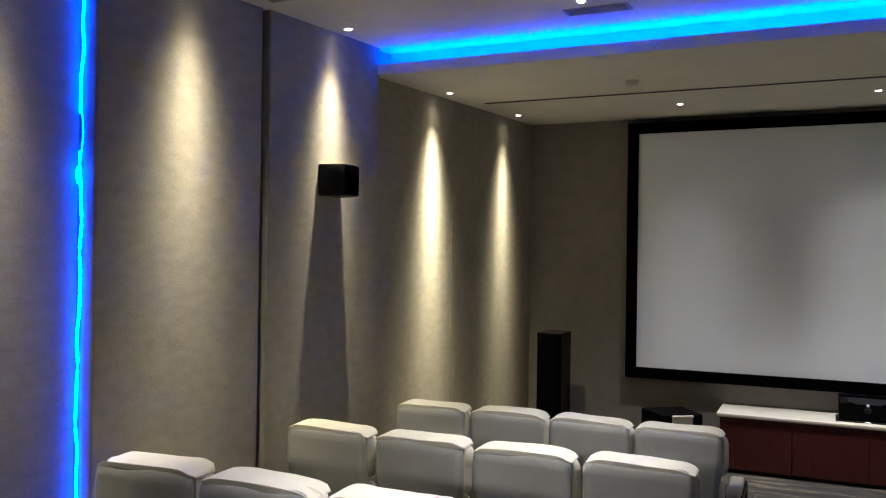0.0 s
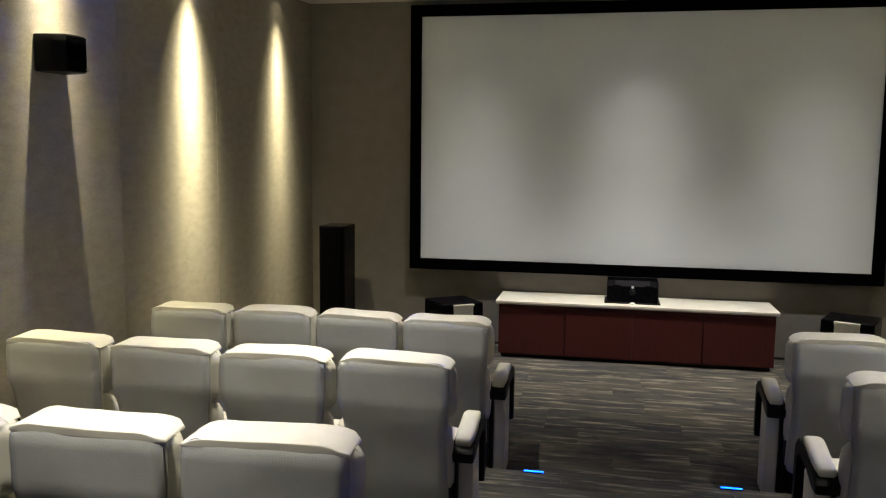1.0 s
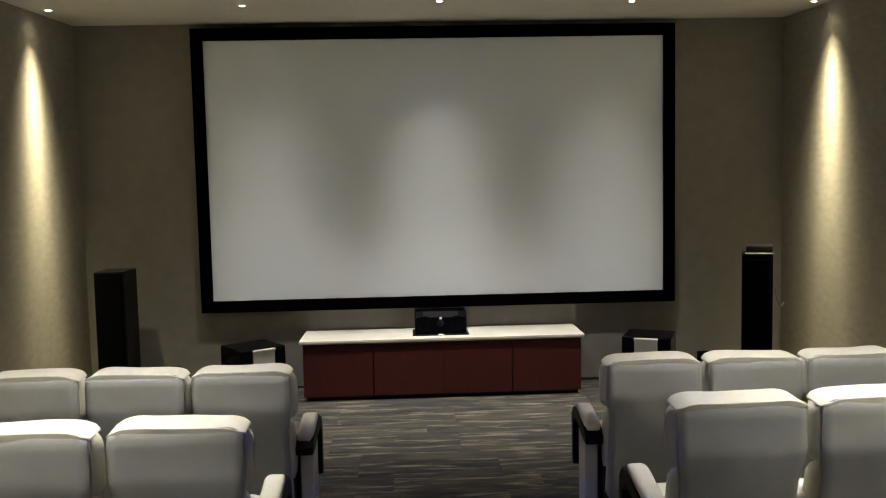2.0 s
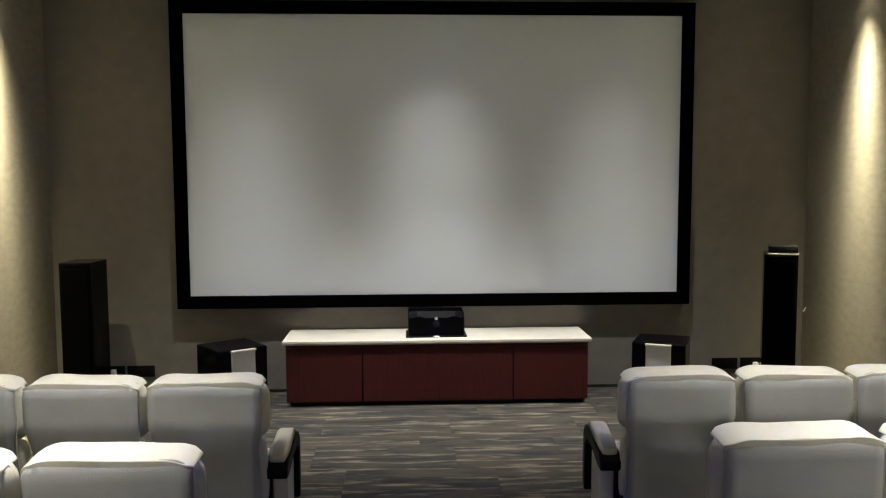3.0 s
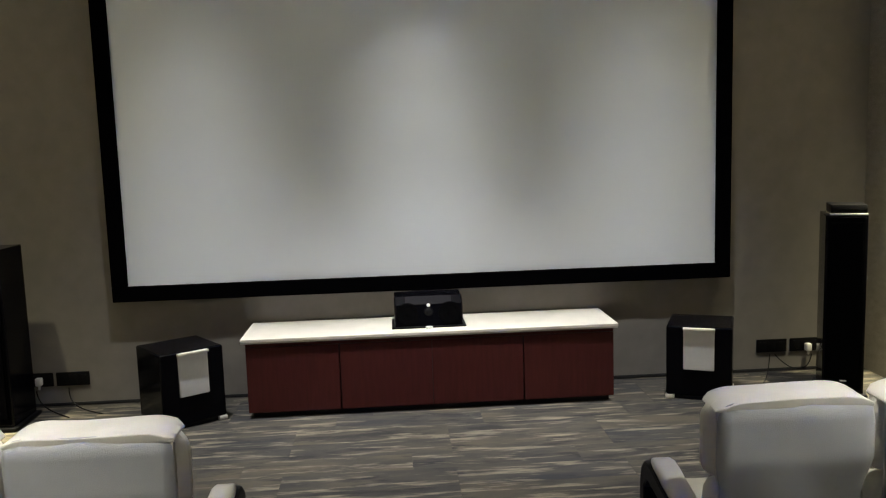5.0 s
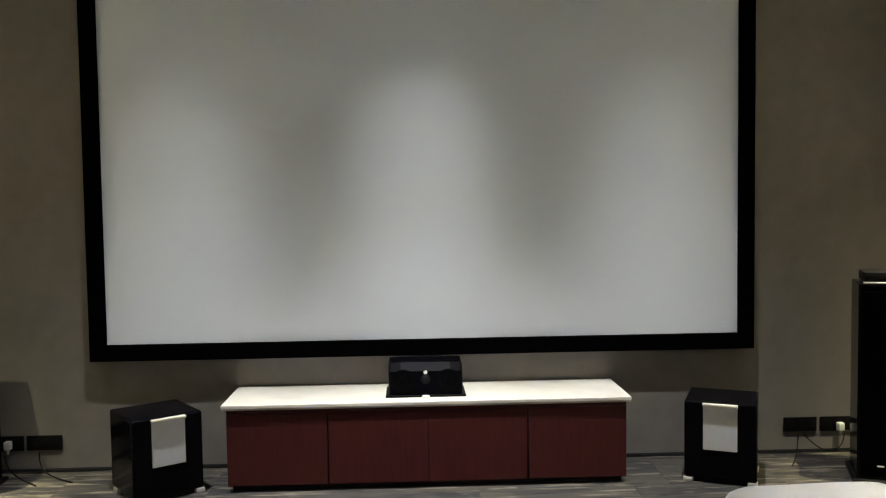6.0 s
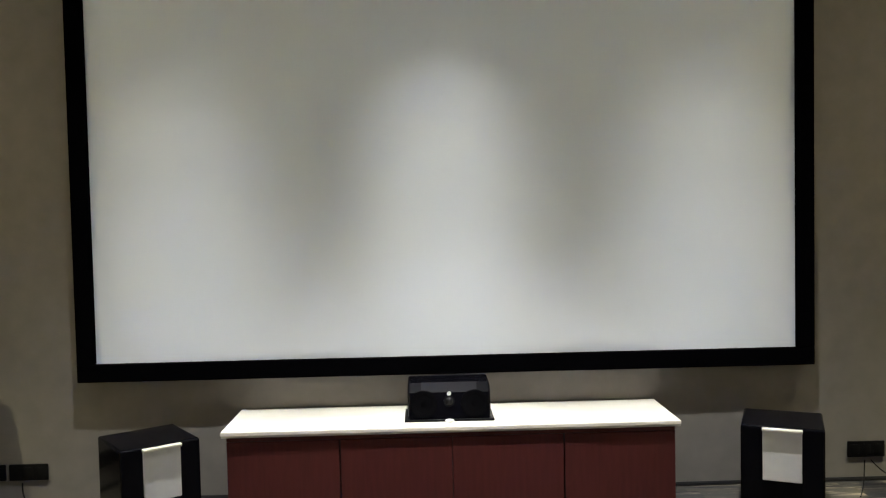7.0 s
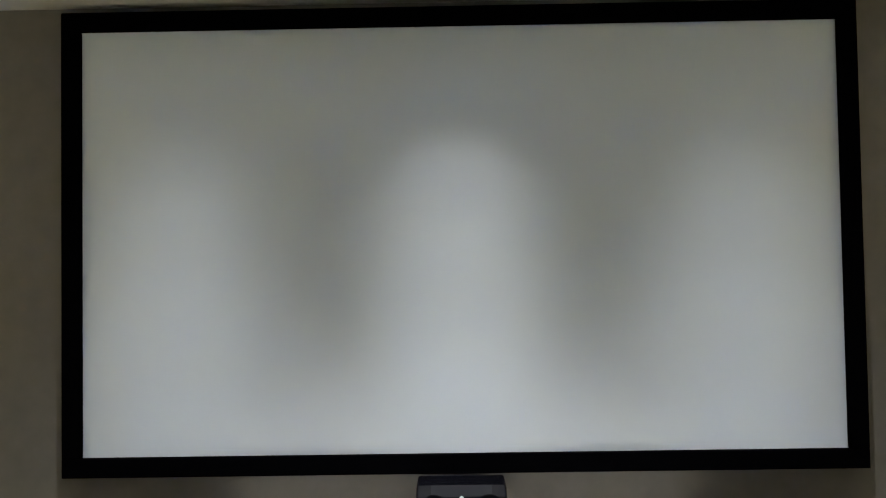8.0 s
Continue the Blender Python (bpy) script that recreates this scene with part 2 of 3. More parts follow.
def carpet_material(name, planks):
    """Streaked loop-pile planks. planks: each plank is a piece of its own and differs by chance."""
    m = bpy.data.materials.new(name)
    m.use_nodes = True
    nt = m.node_tree
    link = nt.links.new
    b = nt.nodes["Principled BSDF"]
    b.inputs["Roughness"].default_value = 1.0
    b.inputs["Specular IOR Level"].default_value = 0.04
    tc = nt.nodes.new("ShaderNodeTexCoord")
    if planks:
        chance = nt.nodes.new("ShaderNodeObjectInfo").outputs["Random"]
    else:
        brick = nt.nodes.new("ShaderNodeTexBrick")
        for nm, v in (("Color1", 0.1), ("Color2", 0.9), ("Mortar", 0.4)):
            brick.inputs[nm].default_value = (v, v, v, 1)
        for nm, v in (("Mortar Size", 0.002), ("Scale", 1), ("Brick Width", 1.0), ("Row Height", 0.25)):
            brick.inputs[nm].default_value = v
        link(tc.outputs["Object"], brick.inputs["Vector"])
        chance = brick.outputs["Color"]
    shift = nt.nodes.new("ShaderNodeVectorMath")
    shift.operation = "MULTIPLY_ADD"
    shift.inputs[1].default_value = (37, 53, 11)
    link(chance, shift.inputs[0])
    link(tc.outputs["Object"], shift.inputs[2])

    def streak(sx, sy, detail, seed, rough=0.55):
        mp = nt.nodes.new("ShaderNodeMapping")
        mp.inputs["Scale"].default_value = (sx, sy, 1)
        mp.inputs["Location"].default_value = (seed, seed * 0.7, 0)
        link(shift.outputs["Vector"], mp.inputs["Vector"])
        n = nt.nodes.new("ShaderNodeTexNoise")
        n.inputs["Scale"].default_value = 1
        n.inputs["Detail"].default_value = detail
        n.inputs["Roughness"].default_value = rough
        link(mp.outputs["Vector"], n.inputs["Vector"])
        return n.outputs["Fac"]

    def ramp(fac, stops):
        r = nt.nodes.new("ShaderNodeValToRGB")
        e = r.color_ramp.elements
        e[0].position, e[0].color = stops[0][0], (*stops[0][1], 1)
        e[1].position, e[1].color = stops[-1][0], (*stops[-1][1], 1)
        for pos, col in stops[1:-1]:
            e.new(pos).color = (*col, 1)
        link(fac, r.inputs["Fac"])
        return r.outputs["Color"]

    def blend(fac, a, c):
        x = nt.nodes.new("ShaderNodeMix")
        x.data_type = "RGBA"
        link(fac, x.inputs["Factor"])
        link(a, x.inputs["A"])
        link(c, x.inputs["B"])
        return x.outputs["Result"]

    blotch = ramp(streak(2.2, 7.0, 4, 3.1), ((0.34, (0.038, 0.040, 0.045)), (0.50, (0.074, 0.069, 0.063)), (0.64, (0.112, 0.099, 0.077))))
    tint = ramp(chance, ((0.0, (0.048, 0.051, 0.058)), (0.5, (0.072, 0.069, 0.063)), (1.0, (0.089, 0.081, 0.065))))
    half = ramp(streak(1.3, 3.0, 1, 1.7), ((0.0, (0.4, 0.4, 0.4)), (1.0, (0.6, 0.6, 0.6))))
    ground = blend(half, blotch, tint)
    pale = ramp(streak(1, 1, 0, 5.5), ((0.0, (0.267, 0.234, 0.172)), (1.0, (0.215, 0.198, 0.163))))
    line = ramp(streak(2.1, 15, 5, 8.4, 0.62), ((0.53, (0, 0, 0)), (0.66, (0.85, 0.85, 0.85))))
    dark = ramp(streak(1.9, 8, 5, 21.3, 0.6), ((0.52, (0, 0, 0)), (0.64, (0.8, 0.8, 0.8))))
    deep = ramp(streak(1, 1, 0, 9.5), ((0.0, (0.029, 0.031, 0.036)), (1.0, (0.040, 0.039, 0.040))))
    link(blend(line, blend(dark, ground, deep), pale), b.inputs["Base Color"])
    pile = nt.nodes.new("ShaderNodeTexNoise")
    pile.inputs["Scale"].default_value = 300
    link(tc.outputs["Object"], pile.inputs["Vector"])
    bp = nt.nodes.new("ShaderNodeBump")
    bp.inputs["Strength"].default_value = 0.8
    bp.inputs["Distance"].default_value = 0.004
    link(pile.outputs["Fac"], bp.inputs["Height"])
    link(bp.outputs["Normal"], b.inputs["Normal"])
    return m


M_CARPET = carpet_material("carpet", False)
M_PLANK = carpet_material("carpet_plank", True)
SOFT = (M_SEAT, M_SEAT_SHADED)

# ---- the room ----
FRONT, BACK, SIDE_C, SIDE_B, SIDE_P = 9.28, -2.0, 3.44, 3.40, 3.52
TIERS = (0.07, 0.155, 0.24)
EDGES = (5.65, 4.36, 2.95)


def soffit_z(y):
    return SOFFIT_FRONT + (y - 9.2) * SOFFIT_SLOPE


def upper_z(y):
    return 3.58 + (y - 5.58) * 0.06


floor = solid("floor", box(-3.9, 3.9, BACK - 0.2, FRONT + 0.2, -0.2, -0.006), M_CARPET, "grey-brown streaked carpet floor before the screen", "floor", "structure")
for k, e in enumerate(EDGES):
    solid("platform_%d" % (k + 1), box(-3.8, 3.8, BACK - 0.1, e, (-0.005, *TIERS)[k] + 0.001, TIERS[k], 0.012), M_CARPET, "low carpeted seating platform with a rounded edge", "platform", "structure")
solid("wall_front", box(-3.9, 3.9, FRONT, FRONT + 0.2, 0.0, 4.0), M_FRONT, "taupe fabric wall behind the projection screen", "wall", "structure")
solid("wall_back", box(-3.9, 3.9, BACK - 0.2, BACK, 0.0, 4.0), M_WALL, "taupe fabric wall at the back of the room", "wall", "structure")
# no skirting: a dark strip drawn as the shadow line between wall and floor
solid("shadow_line_front", box(-SIDE_C, SIDE_C, FRONT - 0.010, FRONT - 0.001, 0.0, 0.022, 0.002), M_DARK, "thin dark strip for the shadow line at the foot of the front wall", "baseboard", "structure")
for s, word in ((-1, "left"), (1, "right")):
    def xs(a, b):
        return (s * a, s * b) if s > 0 else (s * b, s * a)
    solid("wall_" + word, box(*xs(3.7, 3.9), BACK, FRONT, 0.0, 4.0), M_WALL, "side wall behind the fabric panels", "wall", "structure")
    for nm, inner, y0, y1 in (("front", SIDE_C, 7.065, FRONT), ("middle", SIDE_C, 5.625, 7.059), ("speaker", SIDE_B - 0.006, 4.285, 5.62), ("bay", SIDE_B + 0.016, 3.03, 4.245), ("rear", SIDE_P, BACK + 0.01, 3.027)):
        solid("wall_panel_%s_%s" % (nm, word), box(*xs(inner, 3.699), y0, y1, 0.001, 3.9, 0.012 if nm in ("bay", "speaker") else 0.002), M_WALL, "fabric-wrapped taupe acoustic wall panel, floor to ceiling", "wall panel", "structure")
    solid("trim_" + word, box(*xs(SIDE_B + 0.05, 3.69), 4.235, 4.29, 0.001, 3.9), M_DARK, "dark shadow gap between two wall panels", "trim", "structure")

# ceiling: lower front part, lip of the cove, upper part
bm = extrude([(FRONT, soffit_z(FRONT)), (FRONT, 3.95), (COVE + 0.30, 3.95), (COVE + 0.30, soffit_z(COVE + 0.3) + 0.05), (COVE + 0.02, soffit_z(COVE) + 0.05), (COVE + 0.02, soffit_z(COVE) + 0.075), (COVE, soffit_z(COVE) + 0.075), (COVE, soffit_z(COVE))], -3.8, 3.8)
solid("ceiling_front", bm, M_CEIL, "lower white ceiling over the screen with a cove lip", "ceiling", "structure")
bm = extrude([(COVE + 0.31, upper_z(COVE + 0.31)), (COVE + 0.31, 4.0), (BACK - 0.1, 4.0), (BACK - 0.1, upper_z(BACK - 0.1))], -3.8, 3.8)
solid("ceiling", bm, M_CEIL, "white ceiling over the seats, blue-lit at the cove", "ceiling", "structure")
sl = 7.35
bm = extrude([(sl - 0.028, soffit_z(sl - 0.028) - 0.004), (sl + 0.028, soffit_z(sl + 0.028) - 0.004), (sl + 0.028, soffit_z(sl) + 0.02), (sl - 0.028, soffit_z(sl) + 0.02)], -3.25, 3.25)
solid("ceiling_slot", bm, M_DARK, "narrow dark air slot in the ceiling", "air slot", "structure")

# ---- lamps ----
t = thing("cove_light", (0, COVE + 0.16, soffit_z(COVE) + 0.06), "blue LED strip glowing in the ceiling cove", "strip light")
part("strip", box(-3.39, 3.39, -0.02, 0.02, 0.0, 0.015, 0.003), M_BLUE, t)
lamp = bpy.data.lights.new("cove_glow", "AREA")
lamp.shape, lamp.size, lamp.size_y, lamp.energy, lamp.color = "RECTANGLE", 6.76, 0.04, COVE_WATTS, (0.0, 0.06, 1.0)
new("cove_glow", lamp).matrix_world = pose(0, COVE + 0.16, soffit_z(COVE) + 0.08, 180)
for s in (-1, 1):
    t = thing("wall_strip_light", (s * (SIDE_P - 0.03), 3.014, 0.3), "vertical blue LED strip in the gap between wall panels", "strip light", "wall strip lights")
    for z0, z1, sag in ((0.0, 2.22, 0.004), (2.39, 3.2, 0.004)):
        run = [(0.006 * math.sin(5 * z + s), sag * math.sin(17 * z) + 0.002 * math.sin(31 * z), z) for z in [z0 + (z1 - z0) * i / 60 for i in range(61)]]
        part("strip", tube(run, 0.007), M_BLUEWALL, t)
    part("bridge", tube([(0.0, 0.003, 2.221), (0.004, 0.006, 2.30), (0.0, 0.003, 2.389)], 0.003), M_BLUEWALL, t)
    part("joint", lathe([(0.006, 2.07), (0.012, 2.09), (0.013, 2.13), (0.006, 2.15)], "z", 12, (0.0, -0.012, 0.0)), M_BLUEWALL, t)


def downlight_mesh():
    t = thing("downlight", (0, 0, 0), "small round recessed ceiling downlight, lit", "downlight", "ceiling downlights")
    part("trim_ring", lathe([(0.022, 0.0), (0.036, -0.003), (0.036, 0.004), (0.022, 0.004)]), M_WHITE, t)
    part("lens", lathe([(0.021, 0.004), (0.018, -0.004), (0.008, -0.006)]), M_LAMP, t)
    return t


base_light = None
for kind, x, y in DOWNLIGHTS:
    for s in ((-1, 1) if x else (1,)):
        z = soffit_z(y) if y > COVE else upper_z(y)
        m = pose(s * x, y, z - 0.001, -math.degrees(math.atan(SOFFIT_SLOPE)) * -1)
        if base_light is None:
            base_light = downlight_mesh()
            base_light.matrix_basis = m
        else:
            copy_thing(base_light, m)
        for watts, cone, aim, col in SPOTS[kind]:
            lamp = bpy.data.lights.new("spot", "SPOT")
            lamp.energy, lamp.spot_size, lamp.spot_blend, lamp.color, lamp.shadow_soft_size = watts, radians(cone), 1.0, col, 0.02
            new("spot", lamp).matrix_world = look((s * x, y, z - 0.03), (s * (x + aim[0]), y + aim[1], z - 1.03))

for x, y, w, d in ((-1.66, 5.15, 0.40, 0.15), (-3.12, 4.05, 0.3, 0.16)):
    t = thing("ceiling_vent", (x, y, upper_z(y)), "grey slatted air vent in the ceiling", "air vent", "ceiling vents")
    part("frame", box(-w / 2, w / 2, -d / 2, d / 2, -0.006, 0.01, 0.002), M_GREYVENT, t)
    for i in range(5):
        yy = -d / 2 + d * (i + 0.7) / 5.6
        part("slat", box(-w / 2 + 0.02, w / 2 - 0.02, yy - 0.004, yy + 0.006, -0.011, -0.0055), M_GREYVENT, t)
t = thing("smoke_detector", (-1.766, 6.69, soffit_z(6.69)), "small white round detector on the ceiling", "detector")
part("body", lathe([(0.05, 0.004), (0.05, -0.015), (0.035, -0.032), (0.012, -0.036)]), M_CEIL, t)

# ---- projection screen ----
t = thing("projection_screen", (0, 9.2, 0.90), "large grey projection screen in a wide black velvet frame", "screen")
part("screen_surface", box(-2.215, 2.215, 0.0, 0.02, -0.005, 2.493), M_SCREEN, t)
for nm, c in (("bottom", (-2.322, 2.322, -0.112, 0.0)), ("top", (-2.322, 2.322, 2.488, 2.60)), ("side", (-2.322, -2.21, 0.0005, 2.4875)), ("side", (2.21, 2.322, 0.0005, 2.4875))):
    part("frame_bar", box(c[0], c[1], -0.035, 0.078, c[2], c[3], 0.006), M_VELVET, t, "black velvet frame bar")

# ---- low cabinet and its top ----
t = thing("media_cabinet", (-0.008, 8.72, 0), "low dark red wooden cabinet with four flat doors", "cabinet")
part("body", box(-1.295, 1.295, 0.022, 0.50, 0.04, 0.538, 0.003), M_WOOD, t)
part("plinth", box(-1.27, 1.27, 0.05, 0.48, 0.0, 0.04), M_DARK, t, "dark recessed plinth")
part("top_rail", box(-1.295, 1.295, 0.004, 0.021, 0.512, 0.537, 0.002), M_WOOD, t)
part("carcass_gap", box(-1.28, 1.28, 0.016, 0.0215, 0.045, 0.511), M_DARK, t, "dark gaps between the doors")
for x0, x1 in ((-1.295, -0.653), (-0.643, -0.0015), (0.0015, 0.643), (0.653, 1.295)):
    part("door", box(x0, x1, 0.0, 0.0155, 0.043, 0.509, 0.003), M_WOOD, t)
t = thing("worktop", (-0.008, 8.70, 0.5385), "white stone top on the low cabinet", "worktop")
part("slab", box(-1.325, 1.325, 0.0, 0.575, 0.012, 0.0335, 0.003), M_TOP, t)
part("edge_band", box(-1.322, 1.322, 0.003, 0.572, 0.0, 0.0125, 0.002), M_PANEL, t, "greyish lower edge of the slab")

# ---- centre speaker ----
t = thing("center_speaker", (-0.018, 8.83, 0.5725), "black glossy centre speaker lying on the cabinet top", "speaker")
part("body", extrude([(0.0, 0.012), (0.025, 0.165), (0.08, 0.215), (0.30, 0.215), (0.30, 0.012)], -0.245, 0.245, 0.012), M_GLOSS, t)
part("top_panel", extrude([(0.024, 0.1672), (0.0785, 0.2165), (0.0815, 0.2135), (0.027, 0.164)], -0.165, 0.165), M_GREYPANEL, t, "dark grey sloping strip")
part("base", box(-0.265, 0.265, -0.012, 0.29, 0.0, 0.013, 0.004), M_BLACK, t)
for x in (-0.15, 0.15):
    ob = part("woofer", lathe([(0.082, 0.0), (0.082, -0.006), (0.07, -0.008), (0.03, 0.008), (0.018, 0.0)], "y"), M_RUBBER, t)
    ob.matrix_basis = pose(x, 0.013, 0.10, -9.8)
ob = part("tweeter", lathe([(0.034, 0.0), (0.034, -0.006), (0.024, -0.006), (0.018, -0.012), (0.006, -0.016)], "y"), M_BLACK, t)
ob.matrix_basis = pose(0, 0.015, 0.115, -9.8)
# two white discs stand in for bright highlights on the gloss and the base
ob = part("badge", lathe([(0.013, 0.0), (0.012, -0.008)], "y"), M_WHITE, t, "small white disc for a highlight on the front")
ob.matrix_basis = pose(0, 0.026, 0.158, -9.8)
ob = part("base_highlight", lathe([(0.028, 0.0), (0.026, 0.012), (0.012, 0.016)], "z"), M_WHITE, t, "small white disc for a highlight at the base")
ob.matrix_basis = pose(0, -0.02, 0.0005)


# ---- subwoofers ----
def subwoofer(at, turn):
    t = thing("subwoofer", at, "black glossy cube subwoofer with a grey front plate", "subwoofer", "subwoofers", turn=turn)
    part("body", box(-0.225, 0.225, 0.0, 0.44, 0.030, 0.534, 0.014, 3), M_GLOSS, t)
    part("front_plate", box(-0.105, 0.105, -0.016, -0.0005, 0.225, 0.512, 0.004), M_PLATE, t, "light grey front plate")
    part("plate_rail", box(-0.108, 0.108, -0.034, -0.001, 0.5125, 0.529, 0.003), M_TOP, t, "bright rail on top of the plate")
    part("plinth", box(-0.165, 0.165, 0.012, 0.40, 0.002, 0.031, 0.004), M_BLACK, t)
    for x in (-0.20, 0.20):
        for y in (0.03, 0.37):
            part("foot", box(x - 0.03, x + 0.03, y - 0.035, y + 0.03, 0.0, 0.030, 0.005), M_PANEL, t, "small pale foot")
    return t


subwoofer((-1.645, 8.63, 0), SUB_TURN)
subwoofer((1.874, 8.63, 0), -24)


# ---- tower speakers ----
def tower(at, turn, high, label):
    t = thing("tower_speaker", at, label, "speaker", "tower speakers", turn=turn)
    part("body", box(-0.135, 0.135, 0.0, 0.36, 0.03, high, 0.006), M_GLOSS, t)
    part("front_baffle", box(-0.118, 0.118, -0.012, -0.0005, 0.05, high - 0.012, 0.004), M_VELVET, t)
    part("grille", box(-0.105, 0.105, -0.02, -0.0125, 0.09, high - 0.05, 0.003), M_VELVET, t, "black cloth grille")
    part("badge", box(-0.02, 0.02, -0.023, -0.0205, 0.12, 0.128), M_PLATE, t)
    part("plinth", box(-0.16, 0.16, -0.03, 0.39, 0.0, 0.03, 0.006), M_BLACK, t)
    return t


tower((-3.03, 8.72, 0), 0, 1.255, "tall black glossy floor-standing tower speaker")
tower((2.885, 8.55, 0), -22, 1.295, "tall black tower speaker with a small box on top")
t = thing("set_top_box", (2.905, 8.56, 1.2955), "small flat black box on the tower speaker", "box", turn=-22)
part("case", box(-0.115, 0.115, 0.0, 0.28, 0.008, 0.07, 0.005), M_BLACK, t)
part("foot_rail", box(-0.12, 0.12, -0.005, 0.03, 0.0, 0.0085, 0.002), M_PLATE, t)


# ---- sockets, plugs and cables at the front wall ----
def socket(x, z):
    t = thing("power_socket", (x, FRONT, z), "black wide power socket plate low on the wall", "power socket", "sockets on the front wall")
    part("plate", box(0.0, 0.245, -0.014, -0.001, -0.105, 0.0, 0.005), M_BLACK, t)
    for i in range(3):
        part("insert", box(0.018 + i * 0.075, 0.078 + i * 0.075, -0.017, -0.0135, -0.085, -0.02, 0.002), M_BLACK, t)
    return t


for x in (-3.08, -2.815, 2.584, 2.855):
    socket(x, 0.258)


def cable(name, points, mat, label, rad=0.005):
    return solid(name, tube(points, rad), mat, label, "cable")


def plug(x, z):
    t = thing("plug", (x, FRONT - 0.0145, z), "white power plug in a wall socket", "plug")
    part("body", box(-0.022, 0.022, -0.05, -0.003, -0.03, 0.03, 0.008, 3), M_WHITE, t)
    part("collar", lathe([(0.01, 0.0), (0.007, -0.03)], "z", 12, (0, -0.03, -0.03)), M_WHITE, t)


plug(-2.93, 0.20)
plug(2.99, 0.19)
cable("power_cable", curve_points((-2.93, 9.185, 0.15), (-2.92, 9.17, 0.03), (-2.80, 9.1, 0.01), (-2.62, 8.95, 0.007)), M_BLACK, "thin power cable on the floor by the wall")
cable("power_cable", curve_points((-2.70, 9.20, 0.16), (-2.70, 9.19, 0.05), (-2.66, 9.15, 0.01), (-2.40, 9.0, 0.007)), M_BLACK, "black power cable on the floor by the wall")
cable("power_cable", curve_points((2.99, 9.185, 0.15), (2.97, 9.17, 0.0), (2.80, 9.12, 0.01), (2.70, 9.20, 0.155)), M_BLACK, "thin power cable hanging under the sockets", 0.004)
cable("power_cable", curve_points((2.66, 9.20, 0.155), (2.64, 9.17, 0.05), (2.6, 9.1, 0.007), (2.5, 8.95, 0.007)), M_BLACK, "black power cable on the floor by the wall", 0.004)
cable("speaker_cable", curve_points((3.06, 8.76, 1.28), (3.21, 8.90, 1.0), (3.31, 9.05, 0.60), (3.43, 9.20, 0.74), 22), M_GREYVENT, "thin grey cable from the tower speaker to the wall", 0.006)


# ---- wall speakers ----
def wall_speaker(at, s):
    t = thing("wall_speaker", at, "black wall speaker on a fabric panel", "speaker", "wall speakers")
    pts = [(0.0, -0.115), (s * 0.11, -0.106), (s * 0.18, -0.085), (s * 0.202, 0.0), (s * 0.194, 0.072), (s * 0.09, 0.12), (0.0, 0.145)]
    part("body", prism(pts, -0.112, 0.092, 0.008), M_BLACK, t)
    part("grille", prism([(x * 1.02 + s * 0.002, y * 0.95) for x, y in pts[1:-1]], -0.104, 0.084, 0.004), M_VELVET, t)
    part("badge", box(s * 0.204 - 0.006, s * 0.204 + 0.006, 0.045, 0.075, -0.096, -0.084, 0.002), M_CHROME, t, "small bright badge")


for s in (-1, 1):
    wall_speaker((s * (SIDE_B - 0.0065), 4.93, 2.555), -s)
    wall_speaker((s * SIDE_P, 2.36, 2.62), -s)

# ---- step lights ----
for s in (-1, 1):
    t = thing("step_light", (-0.09 + s * 0.58, EDGES[0] - 0.016, TIERS[0]), "small blue LED light on the platform edge", "step light", "step lights")
    part("housing", box(-0.064, 0.064, -0.022, 0.002, 0.0005, 0.008, 0.002), M_BLACK, t)
    part("led", box(-0.06, 0.06, -0.018, -0.004, 0.008, 0.013, 0.002), M_BLUECORE, t, "blue lit strip")


# ---- armchairs ----
def puff(bm, amount, freq, seed):
    for v in bm.verts:
        n = noise.noise(Vector((v.co.x * freq + seed, v.co.y * freq, v.co.z * freq)))
        v.co += v.normal * n * amount
    return bm


def fine_box(x0, x1, y0, y1, z0, z1, r, cuts=5):
    bm = box(x0, x1, y0, y1, z0, z1)
    bmesh.ops.subdivide_edges(bm, edges=bm.edges, cuts=cuts, use_grid_fill=True)
    c = Vector(((x0 + x1) / 2, (y0 + y1) / 2, (z0 + z1) / 2))
    h = Vector(((x1 - x0) / 2, (y1 - y0) / 2, (z1 - z0) / 2))
    for v in bm.verts:
        d = v.co - c
        q = Vector([max(-h[i] + r, min(h[i] - r, d[i])) for i in range(3)])
        e = d - q
        if e.length > 1e-6:
            e = e.normalized() * r
        v.co = c + q + e
    bm.normal_update()
    return bm


